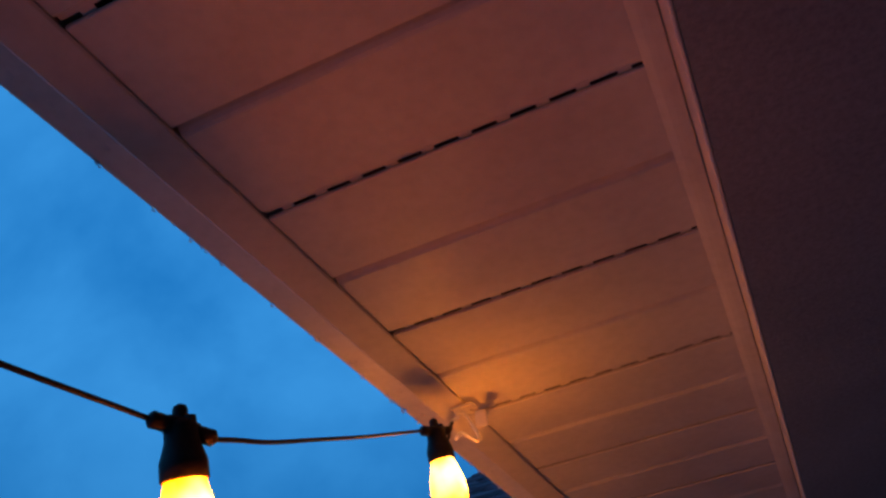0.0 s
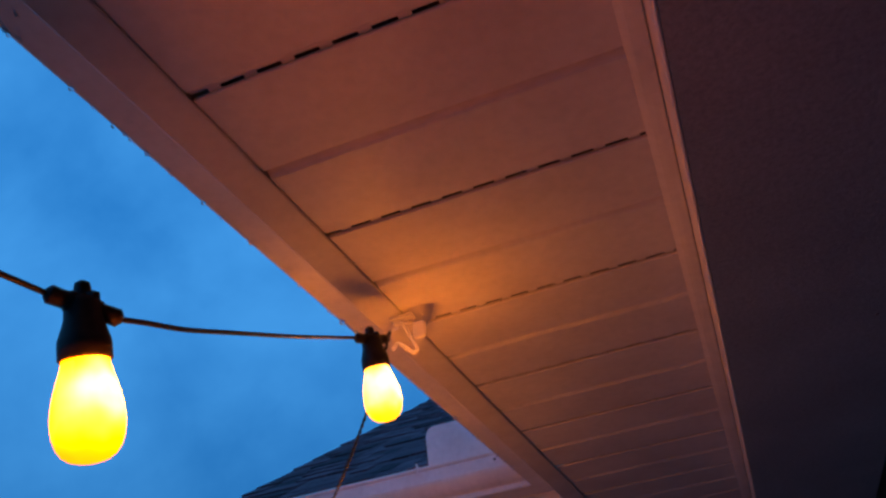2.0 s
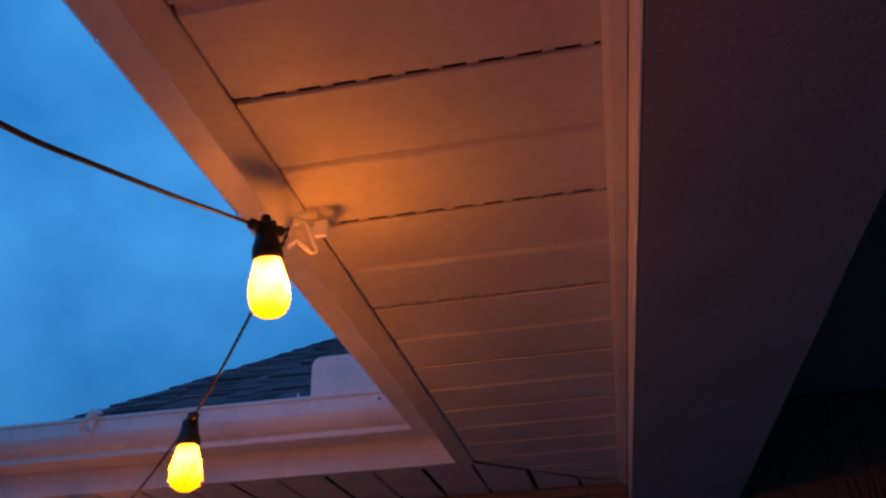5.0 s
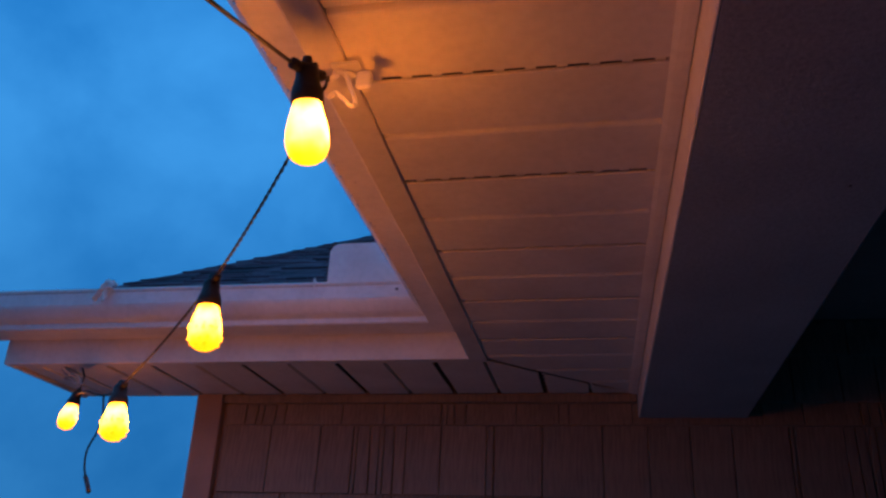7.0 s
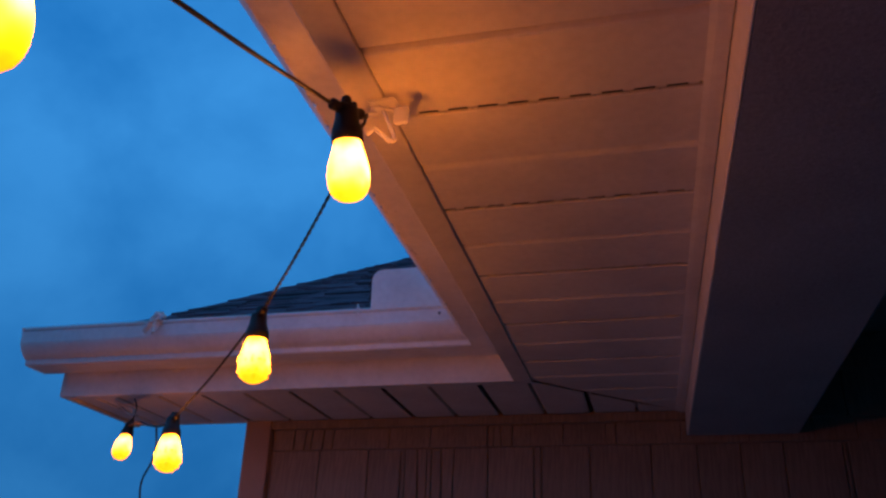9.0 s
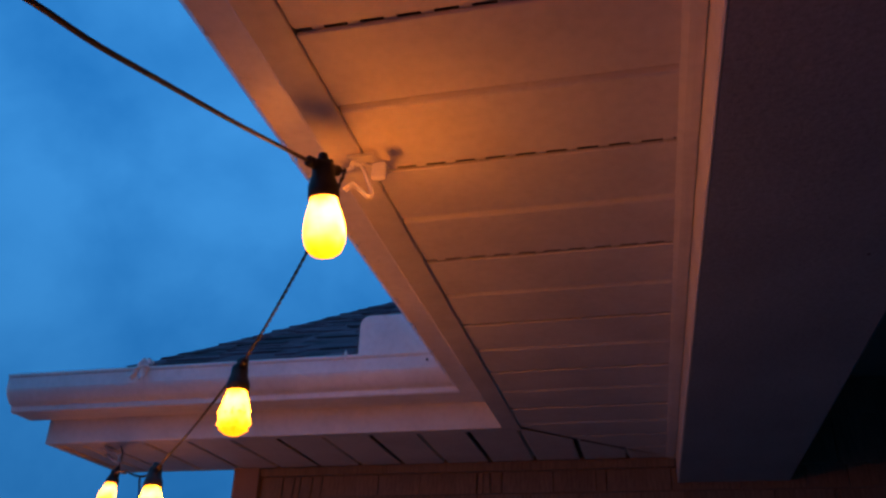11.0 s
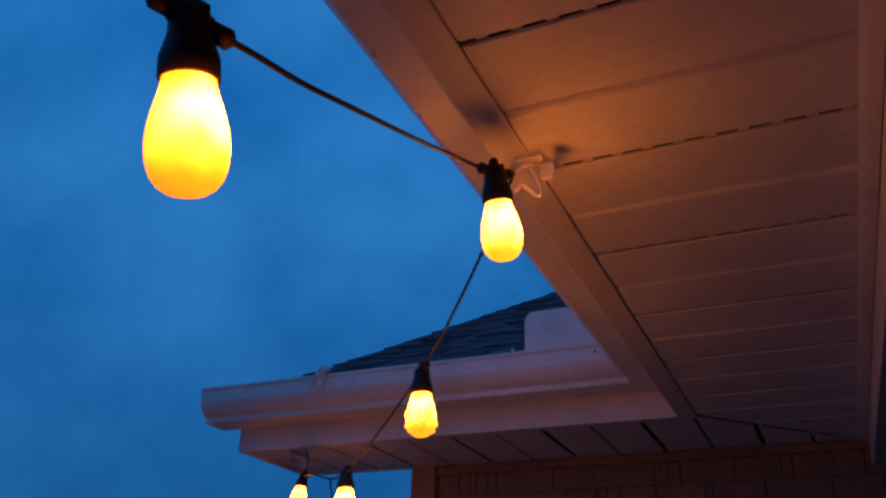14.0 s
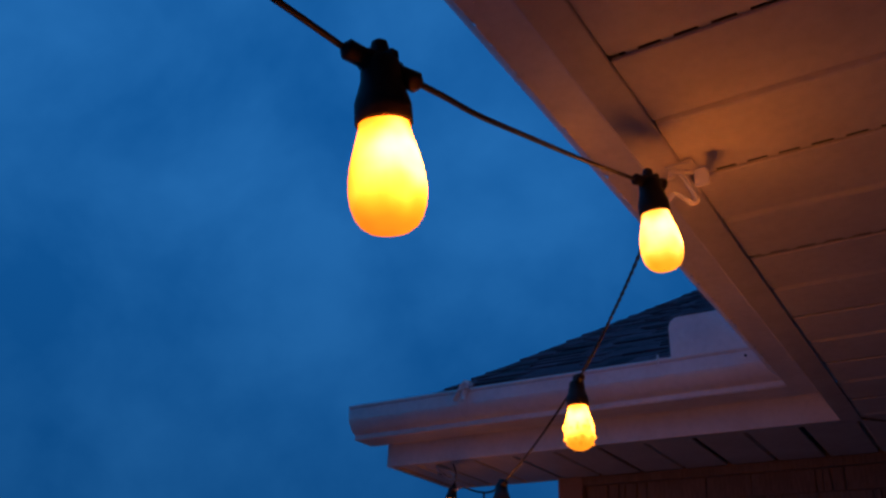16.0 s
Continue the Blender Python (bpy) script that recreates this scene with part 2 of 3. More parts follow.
def tube_data(path, radius, sides=8, twist=0.0, offset=0.0, phase=0.0, flat=1.0):
    """Verts and faces of a tube along path; twist and offset wind it round the path."""
    verts, faces, run = [], [], 0.0
    up = Vector((0.13, 0.21, 1)).normalized()
    for i, q in enumerate(path):
        d = (path[min(i + 1, len(path) - 1)] - path[max(i - 1, 0)]).normalized()
        a = d.cross(up)
        if a.length < 0.05:
            a = d.cross(Vector((1, 0, 0)))
        a.normalize()
        b = a.cross(d).normalized()
        if i:
            run += (q - path[i - 1]).length
        c = q + offset * (a * math.cos(twist * run + phase) + b * math.sin(twist * run + phase))
        for s in range(sides):
            w = 2 * math.pi * s / sides
            verts.append(c + radius * (a * math.cos(w) + b * flat * math.sin(w)))
    for i in range(len(path) - 1):
        for s in range(sides):
            e = (s + 1) % sides
            faces.append((i * sides + s, i * sides + e, (i + 1) * sides + e, (i + 1) * sides + s))
    n = len(verts)
    faces += [tuple(range(sides)), tuple(range(n - sides, n))]
    return verts, faces


def tube(name, path, radius, mat, parent=None, label="", sides=8, flat=1.0):
    v, f = tube_data(path, radius, sides, flat=flat)
    return mesh_object(name, v, f, mat, parent, label, True)


def join_data(parts):
    verts, faces = [], []
    for v, f in parts:
        n = len(verts)
        verts += v
        faces += [tuple(i + n for i in g) for g in f]
    return verts, faces


def empty(name, label, category, group="", kind=""):
    ob = new(name)
    ob.empty_display_size = 0.05
    return tagged(ob, label, category, group, kind)


# ---- plan ----
Z = 2.600            # underside of the soffits
PITCH = 0.127        # soffit groove to groove
WALL = 1.510         # face of the shake-clad wall
FACE_X, FACE_Y = -0.042, 1.140   # faces of the two fascias
LIP = 2.592          # bottom of the fascias
WIDE = 0.359         # width of the eave soffit
BACK = -3.3          # where the place closes behind the camera
END_X = -1.285       # free end of the far eave
BEAM_L, BEAM_R, BEAM_Z = 0.386, 0.645, 2.532


def lean(y):
    """The beam closes in on the eave as it runs to the wall."""
    return -0.0125 * y

# ---- ground and plain closing walls ----
ground = mesh_object("ground", [(-300, -300, 0), (300, -300, 0), (300, 300, 0), (-300, 300, 0)], [(0, 1, 2, 3)], GROUND)
tagged(ground, "grey concrete patio ground running to the horizon", "ground", kind="structure")
w = box("wall_east", 3.2, 3.4, BACK, WALL, 0, 2.80, TRIM)
tagged(w, "plain brown wall closing the covered porch", "wall", kind="structure")
w = box("wall_south", BEAM_L, 3.4, BACK - 0.2, BACK, 0, 2.80, TRIM)
tagged(w, "plain brown wall behind the porch", "wall", kind="structure")
# Gable end and attic wall: unseen, added to stop sky leaking into the vents.
v = [(x, y, z) for y in (BACK - 0.2, BACK) for x, z in ((-0.05, 2.60), (3.6, 2.60), (3.6, 4.58), (-0.05, 2.74))]
g = mesh_object("gable_south", v, [(0, 1, 2, 3), (4, 5, 6, 7), (0, 1, 5, 4), (1, 2, 6, 5), (2, 3, 7, 6), (3, 0, 4, 7)], TRIM)
tagged(g, "unseen plain brown gable end added to keep sky light out of the roof space", "wall", kind="structure")
w2 = box("wall_attic", 3.42, 3.6, BACK, 5.2, 0, 4.5, TRIM)
tagged(w2, "unseen plain brown wall added to keep sky light out of the roof space", "wall", kind="structure")
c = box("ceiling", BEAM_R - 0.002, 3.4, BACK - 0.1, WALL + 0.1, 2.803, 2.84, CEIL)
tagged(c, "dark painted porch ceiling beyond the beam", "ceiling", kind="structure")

# ---- beam ----
beam = empty("porch_beam", "grey rough-coated porch beam running under the eave", "beam", kind="structure")
ring = [(BEAM_L, BEAM_Z), (BEAM_L, BEAM_Z + 0.03), (BEAM_L, Z - 0.004), (BEAM_L, 2.80), (BEAM_R, 2.80),
        (BEAM_R, BEAM_Z + 0.006), (BEAM_R - 0.006, BEAM_Z)]
prism("beam_body", [[(x + (lean(y) if x < 0.5 else 0), y, z) for x, z in ring] for y in (BACK, WALL - 0.002)], BEAM, beam)
ring = [(BEAM_L - 0.004, Z + 0.004), (BEAM_L - 0.004, BEAM_Z + 0.0022), (BEAM_L - 0.0033, BEAM_Z + 0.0006), (BEAM_L - 0.0018, BEAM_Z - 0.0001), (BEAM_L - 0.0006, BEAM_Z + 0.0004), (BEAM_L - 0.0006, Z + 0.004)]
prism("corner_bead", [[(x + lean(y), y, z) for x, z in ring] for y in (BACK, WALL - 0.003)], FASCIA, beam, "pale metal edge strip along the beam")
for nx, ny in ((0.581, 0.195),):
    prism("nail_head", [[(nx + r * math.cos(i * 0.785), ny + r * math.sin(i * 0.785), z) for i in range(8)] for r, z in ((0.0022, BEAM_Z + 0.001), (0.0022, BEAM_Z - 0.0006), (0.0012, BEAM_Z - 0.0012))], DARKMETAL, beam, "small dark nail head")


# ---- soffits ----
def panel_profile(first, last, deep, g=0.0050, v=0.0115):
    """One double board between two vented joints: (along, height) of its underside."""
    mid = (first + last) / 2
    return [(first + g, 0.0015), (first + g + 0.0004, 0.0008), (first + g + 0.0018, 0.0), (mid - 0.0072, 0.0), (mid - 0.0063, 0.0008),
            (mid - 0.0058, v + 0.002), (mid - 0.0030, v + 0.0015), (mid - 0.0012, 0.0085), (mid + 0.0012, 0.0045), (mid + 0.0042, 0.0015), (mid + 0.0076, 0.0), (last - g - 0.0018, 0.0), (last - g - 0.0004, 0.001),
            (last - g, deep)]


def panel(parent, first, last, span, place, deep=0.0039, g=0.0050, v=0.0110):
    """A board of the soffit with its thickness; span(along) gives its two ends."""
    prof = panel_profile(first, last, deep, g, v)
    loop = prof + [(a, h + 0.0012) for a, h in reversed(prof)]
    rings = [[place(a, span(a)[k], Z + h) for a, h in loop] for k in (0, 1)]
    if abs(span((first + last) / 2)[1] - span((first + last) / 2)[0]) > 0.01:
        prism("panel", rings, SOFFIT, parent)


def joint(parent, at, span, place, deep=0.0039, rail=0.0060):
    """The floor of a joint, broken by open vent slots."""
    lo, hi = span(at)
    if hi - lo < 0.01:
        return
    parts, s, period, gap = [], lo - 0.02, 0.0362, 0.0122
    while s < hi + 0.02:
        parts.append((max(lo, s), min(hi, s + gap)))
        s += period
    data = []
    for a, b in parts:
        if b > a:
            vs = [place(at + da, e, Z + dz) for da in (-0.0053 + rail, 0.0057) for e in (a, b) for dz in (deep, deep + 0.001)]
            data.append((vs, BOX_FACES))
    for da, db in ((-0.0053, -0.0053 + rail), (0.0057, 0.0063)):
        vs = [place(at + d, e, Z + dz) for d in (da, db) for e in (lo, hi) for dz in (deep, deep + 0.001)]
        data.append((vs, BOX_FACES))
    v, f = join_data(data)
    mesh_object("vent_strip", v, f, SOFFIT, parent)


soffit = empty("eave_soffit", "white vinyl eave soffit with vented grooves", "soffit", kind="structure")
slope = (WALL - FACE_Y - 0.042) / (WIDE + 0.004 + lean(WALL))


def eave_span(y):
    return (max(0.0006, (y - FACE_Y - 0.042) / slope + (0.012 if y > FACE_Y + 0.042 else 0.004)), WIDE + 0.004 + lean(y))


edge = -26
while edge * PITCH < WALL:
    a, b = edge * PITCH, min((edge + 2) * PITCH, WALL - 0.001)
    panel(soffit, a, b, eave_span, lambda s, e, z: (e, s, z))
    joint(soffit, a, eave_span, lambda s, e, z: (e, s, z))
    edge += 2
ring = [(WIDE - 0.001, Z - 0.0004), (WIDE + 0.001, Z - 0.0012), (WIDE + 0.006, Z - 0.0034), (WIDE + 0.012, Z - 0.0046), (BEAM_L - 0.0062, Z - 0.0052), (BEAM_L - 0.0048, Z - 0.0036), (BEAM_L - 0.0048, Z + 0.012), (WIDE - 0.001, Z + 0.012)]
# Added sheet: keeps sky light out and stands in for the attic's darkness.
box("backing", 0.004, WIDE + 0.016, BACK, WALL - 0.003, Z + 0.030, Z + 0.034, DECK, soffit, "added dark sheet keeping light out above the open vent slots")
prism("wall_channel", [[(x + lean(y), y, z) for x, z in ring] for y in (BACK, WALL - 0.004)], FASCIA, soffit, "white channel holding the soffit at the beam")

far_soffit = empty("return_soffit", "white vinyl soffit of the crossing eave", "soffit", kind="structure")


def far_span(x):
    lo = FACE_Y + 0.0426
    if x > 0:
        lo = FACE_Y + 0.042 + (x - 0.004) * slope + 0.012
    return (min(lo, WALL - 0.001), WALL - 0.001)


k = 0
ORIGIN = 0.118
while ORIGIN + k * 2 * PITCH > END_X:
    a, b = max(ORIGIN + (k - 1) * 2 * PITCH, END_X + 0.003), ORIGIN + k * 2 * PITCH
    if b - a > 0.03:
        panel(far_soffit, a, b, far_span, lambda s, e, z: (s, e, z), 0.0022, 0.0062, 0.012)
    joint(far_soffit, b, far_span, lambda s, e, z: (s, e, z), 0.0240, 0.0006)
    k -= 1
panel(far_soffit, ORIGIN, ORIGIN + 2 * PITCH - 0.008, far_span, lambda s, e, z: (s, e, z), 0.0022, 0.0062, 0.012)
m0, m1 = Vector((0.0, FACE_Y + 0.040, 0)), Vector((WIDE + lean(WALL), WALL - 0.004, 0))
n = (m1 - m0).normalized().cross(Vector((0, 0, 1))) * 0.013
v = [q + d + Vector((0, 0, z)) for q in (m0, m1) for d in (-n, n) for z in (Z + 0.007, Z + 0.010)]
mesh_object("mitre_strip", v, BOX_FACES, FASCIA, far_soffit, "narrow channel covering the mitre of the soffits")


# ---- fascia ----
def sweep_eaves(loop, start_y, end_x):
    """Rings of a moulding that runs along both eaves, mitred at the inside corner; loop: (outward, z)."""
    return [[(FACE_X - d, start_y, z) for d, z in loop], [(FACE_X - d, FACE_Y - d, z) for d, z in loop], [(end_x, FACE_Y - d, z) for d, z in loop]]


loop = [(0, 2.742), (0, LIP + 0.003), (-0.001, LIP + 0.001), (-0.003, LIP), (-0.0405, LIP + 0.0045), (-0.042, LIP + 0.006), (-0.042, LIP + 0.0082), (-0.039, LIP + 0.0082),
        (-0.039, LIP + 0.0075), (-0.005, LIP + 0.004), (-0.005, 2.742)]
fascia = empty("fascia", "white aluminium fascia boards meeting in an inside corner", "fascia", kind="structure")
prism("board", sweep_eaves(loop, BACK, END_X), FASCIA, fascia)
# Unseen board added to keep sky light out of the crossing eave's slots.
box("back_board", END_X, -0.8955, WALL + 0.0005, WALL + 0.012, Z - 0.001, 2.93, FASCIA, fascia)
box("end_board", END_X - 0.012, END_X + 0.002, FACE_Y + 0.003, WALL + 0.01, LIP + 0.002, 2.75, FASCIA, fascia)

# ---- gutter ----
outer = [(0.001, 2.738), (0.001, 2.660), (0.003, 2.658), (0.083, 2.658), (0.086, 2.661), (0.0868, 2.671), (0.0880, 2.6735), (0.0925, 2.6750), (0.0985, 2.6785), (0.1045, 2.6835),
         (0.1100, 2.690), (0.1150, 2.697), (0.1190, 2.704), (0.1215, 2.711), (0.1228, 2.741), (0.1255, 2.744), (0.1270, 2.748), (0.1255, 2.752), (0.1200, 2.753)]
inner = [(0.1200, 2.7515), (0.1240, 2.7505), (0.1240, 2.7465), (0.1212, 2.742), (0.1200, 2.7115), (0.1176, 2.7050), (0.1136, 2.6982), (0.1088, 2.6915), (0.1035, 2.6850),
         (0.0980, 2.6800), (0.0920, 2.6765), (0.0872, 2.675), (0.0852, 2.672), (0.0845, 2.662), (0.0825, 2.6595), (0.004, 2.6595), (0.0025, 2.661), (0.0025, 2.738)]
gutter = empty("gutter", "white enamelled gutter running round the inside corner", "gutter")
GUT_END = -1.352
prism("trough", sweep_eaves(outer + inner, BACK, GUT_END), GUTTER, gutter)
cap = [(GUT_END, FACE_Y - d, z) for d, z in outer]
prism("end_cap", [cap, [(GUT_END - 0.003, FACE_Y - d * 1.01, z) for (_, _, z), (d, _) in zip(cap, outer)]], GUTTER, gutter)


def plate_outline(length, height, r):
    """A plate whose free top corner is rounded: (along, up)."""
    pts = [(0, 0), (length, 0)]
    pts += [(length - r + r * math.cos(w), height - r + r * math.sin(w)) for w in (0.0, 0.26, 0.52, 0.79, 1.05, 1.31, 1.571)]
    return pts + [(0, height)]


cx, cy = FACE_X - 0.124, FACE_Y - 0.124
out = plate_outline(0.205, 0.103, 0.026)
prism("splash_guard", [[(cx - a, y, 2.748 + u) for a, u in out] for y in (cy - 0.003, cy - 0.0015)], GUTTER, gutter, "upright white splash guard with a rounded corner")
prism("splash_guard", [[(x, cy - a, 2.748 + u) for a, u in out] for x in (cx - 0.003, cx - 0.0015)], GUTTER, gutter, "upright white splash guard with a rounded corner")


def screw(x, y, z, r):
    rings = [[(x + r * k * math.cos(w * math.pi / 4), y - d, z + r * k * math.sin(w * math.pi / 4)) for w in range(8)] for k, d in ((1, 0), (1, 0.002), (0.6, 0.0035))]
    prism("screw", rings, DARKMETAL, gutter, "small dark screw head")


screw(-0.198, FACE_Y - 0.1232, 2.730, 0.0035)
box("hanger", -0.4055, -0.4005, FACE_Y - 0.1285, FACE_Y - 0.004, 2.7535, 2.7565, GUTTER, gutter)
box("hanger", -0.4055, -0.4005, FACE_Y - 0.1295, FACE_Y - 0.1275, 2.735, 2.762, GUTTER, gutter, bevel=0.0006)

# ---- string of lamps ----
string = empty("string_lights", "black outdoor string of glowing amber bulbs hung along the eaves", "string lights")
SOCKET = [(0.0022, 0.0005), (0.0046, -0.0010), (0.0054, -0.0040), (0.0056, -0.0080), (0.0064, -0.0108), (0.0105, -0.0125), (0.0118, -0.0165), (0.0122, -0.026), (0.0136, -0.031), (0.0158, -0.038),
          (0.0164, -0.0405), (0.0166, -0.0515), (0.0152, -0.0530), (0.0140, -0.0510)]
GLASS = [(0.0140, -0.0500), (0.0149, -0.0560), (0.0168, -0.0635), (0.0190, -0.0710), (0.0208, -0.0790), (0.0218, -0.0870), (0.0219, -0.0930), (0.0211, -0.1000), (0.0191, -0.1062),
         (0.0160, -0.1110), (0.0115, -0.1142), (0.0060, -0.1157), (0.0015, -0.1160)]


def bulb_mesh(wet):
    rings = lathe(GLASS, 32)
    if wet:
        fine = []
        for (r0, z0), (r1, z1) in zip(GLASS, GLASS[1:]):
            fine += [(r0 + (r1 - r0) * k / 3, z0 + (z1 - z0) * k / 3) for k in range(3)]
        rings = lathe(fine + [GLASS[-1]], 72)
        rng = random.Random(4)
        drops = [Vector((math.cos(a), math.sin(a), 0)) for a in [rng.random() * 6.28 for _ in range(38)]]
        high = [-0.078 - rng.random() * 0.034 for _ in drops]
        made = []
        for ring in rings:
            row = []
            for x, y, z in ring:
                r = Vector((x, y, 0))
                grow = 0.0
                for d, h in zip(drops, high):
                    q = (d * r.length - r).length ** 2 + (z - h) ** 2
                    grow = max(grow, 0.0036 * math.exp(-q / 0.0000045))
                out_dir = (r.normalized() + Vector((0, 0, -0.6 if z < -0.1 else 0))).normalized()
                row.append(tuple(Vector((x, y, z)) + out_dir * grow))
            made.append(row)
        rings = made
    return rings


def lamp(top, tip, run_in, run_out, glow, wet=False, size=1.0):
    """A socket with its two cable boots and its bulb, hanging from top towards tip; run_in and run_out: where the cable comes from and goes to."""
    top, tip = Vector(top), Vector(tip)
    axis = (top - tip).normalized()
    turn = Vector((0, 0, 1)).rotation_difference(axis).to_matrix().to_4x4()
    here = Matrix.Translation(top) @ turn @ Matrix.Scale(size, 4)
    sock = prism("socket", lathe(SOCKET, 24), BLACK, string, "", True)
    sock.matrix_basis = here
    bulb = prism("bulb", bulb_mesh(wet), glow, sock, "glowing amber bulb beaded with water" if wet else "glowing amber frosted bulb", True)
    neck = top - axis * 0.0165 * size
    ends = []
    for far in (run_in, run_out):
        d = (Vector(far) - neck).normalized()
        p = [neck + d * s for s in (0.002, 0.011, 0.0115, 0.017, 0.0225, 0.0235, 0.0255)]
        r = [0.0072, 0.0070, 0.0060, 0.0060, 0.0062, 0.0052, 0.0026]
        a = d.cross(axis).normalized()
        b = a.cross(d).normalized()
        rings = [[here.inverted() @ (q + k * (a * math.cos(i * math.pi / 6) + b * math.sin(i * math.pi / 6))) for i in range(12)] for q, k in zip(p, r)]
        prism("cable_boot", rings, BLACK, sock, "", True)
        ends.append(p[-1])
    mesh_object("lug", box_data(0.0042, 0.0108, -0.0032, 0.0032, -0.0140, -0.0092), BOX_FACES, BLACK, sock)
    return ends


TOP_A, TOP_B, TOP_C = (-0.007, -0.597, 2.372), (-0.012, -0.129, 2.544), (-0.269, 0.240, 2.460)
TOP_D, TOP_E = (-0.563, 0.535, 2.384), (-1.048, 1.125, 2.520)
HOOK = Vector((-0.014, -0.040, 2.572))
TAIL = Vector((-0.695, 0.693, 2.397))
before = Vector((-0.054, -0.95, 2.358))
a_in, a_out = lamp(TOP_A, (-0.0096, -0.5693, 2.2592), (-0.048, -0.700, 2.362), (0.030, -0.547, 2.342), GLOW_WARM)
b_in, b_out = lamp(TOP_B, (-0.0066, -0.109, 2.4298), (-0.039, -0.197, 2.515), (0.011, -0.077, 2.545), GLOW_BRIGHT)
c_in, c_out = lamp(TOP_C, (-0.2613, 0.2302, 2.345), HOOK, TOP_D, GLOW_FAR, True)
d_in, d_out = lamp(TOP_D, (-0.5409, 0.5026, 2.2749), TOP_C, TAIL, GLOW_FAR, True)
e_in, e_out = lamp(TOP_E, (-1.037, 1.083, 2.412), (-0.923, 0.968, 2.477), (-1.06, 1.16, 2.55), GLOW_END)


def cable(points, wound=0.0, apart=0.0):
    path = smooth_path(points, 40)
    turns = (0.0, math.pi) if apart else (0.0,)
    data = [tube_data(path, 0.0020 - 0.65 * apart, 10 if not apart else 6, wound, apart, ph) for ph in turns]
    v, f = join_data(data)
    mesh_object("cable", v, f, CABLE, string, "", True)


def lerp(p, q, t, drop=0.0):
    v = Vector(p).lerp(Vector(q), t)
    return v - Vector((0, 0, drop))


cable([lerp(before, a_in, -1.0, -0.06), before, lerp(before, a_in, 0.5, 0.006), a_in])
cable([a_out, lerp(a_out, b_in, 0.06, 0.0012), lerp(a_out, b_in, 0.17, 0.0042), lerp(a_out, b_in, 0.33, 0.0042), lerp(a_out, b_in, 0.6, 0.0038), lerp(a_out, b_in, 0.82, 0.0018), b_in])
DROP_IN = HOOK + Vector((-0.009, -0.002, -0.004))
cable([b_out, lerp(b_out, DROP_IN, 0.5, -0.004), DROP_IN, lerp(DROP_IN, c_in, 0.3, 0.014), lerp(DROP_IN, c_in, 0.7, 0.011), c_in], 240.0, 0.0011)
cable([c_out, lerp(c_out, d_in, 0.5, 0.006), d_in], 240.0, 0.0011)
cable([d_out, (-0.630, 0.614, 2.380), TAIL, (-0.792, 0.810, 2.429), (-0.900, 0.940, 2.468), e_in], 240.0, 0.0011)
cable([e_out, (-1.058, 1.150, 2.545), (-1.070, 1.168, 2.568), (-1.085, 1.176, 2.590)])
cable([TAIL, (-0.688, 0.685, 2.382), (-0.670, 0.664, 2.354), (-0.683, 0.679, 2.326), (-0.742, 0.750, 2.308), (-0.752, 0.761, 2.288), (-0.736, 0.742, 2.262), (-0.712, 0.714, 2.242)])
tube("end_plug", [Vector(p) for p in ((-0.714, 0.716, 2.244), (-0.702, 0.703, 2.235), (-0.680, 0.677, 2.221), (-0.660, 0.652, 2.208))], 0.0042, BLACK, string, "small black end plug")


# ---- plastic clips ----
def clip_thing(label, paths, width=0.0042, mat=CLIP):
    ob = empty("light_clip", label, "clip", "plastic clips on the eaves")
    data = [tube_data(smooth_path(p, 6), width, 8, flat=0.42) for p in paths]
    v, f = join_data(data)
    mesh_object("hook", v, f, mat, ob, "", True)
    return ob


fascia_clip = clip_thing("translucent plastic gutter clip on the fascia lip", [
    [(-0.024, -0.042, 2.568), (-0.020, -0.041, 2.577), (-0.013, -0.040, 2.581), (-0.010, -0.042, 2.589), (-0.001, -0.040, 2.582), (0.006, -0.039, 2.565), (0.013, -0.038, 2.546), (0.009, -0.039, 2.541), (0.000, -0.042, 2.549), (-0.009, -0.044, 2.556), (-0.018, -0.046, 2.548)],
    [(-0.012, -0.044, 2.585), (0.003, -0.040, 2.583), (0.015, -0.030, 2.584), (0.018, -0.016, 2.586)],
    [(0.018, -0.016, 2.586), (0.027, -0.036, 2.580), (0.029, -0.054, 2.572)]], 0.0040)
box("plate", -0.017, 0.016, -0.053, -0.037, 2.5885, 2.5918, CLIP, fascia_clip, "flat foot of the clip", 0.0012)
box("cable_cradle", 0.0185, 0.0345, -0.0605, -0.0530, 2.5500, 2.5720, CLIP, fascia_clip, "squared cable cradle of the clip", 0.0016)
clip_thing("smoky translucent plastic clip under the crossing eave", [
    [(-1.152, 1.192, 2.591), (-1.118, 1.186, 2.574), (-1.088, 1.174, 2.566), (-1.066, 1.156, 2.552), (-1.056, 1.140, 2.536)],
    [(-1.192, 1.272, 2.591), (-1.172, 1.244, 2.577), (-1.142, 1.222, 2.572), (-1.150, 1.202, 2.586)],
    [(-1.160, 1.222, 2.590), (-1.122, 1.202, 2.562), (-1.092, 1.182, 2.548), (-1.062, 1.160, 2.541)]], 0.0062, SMOKE)
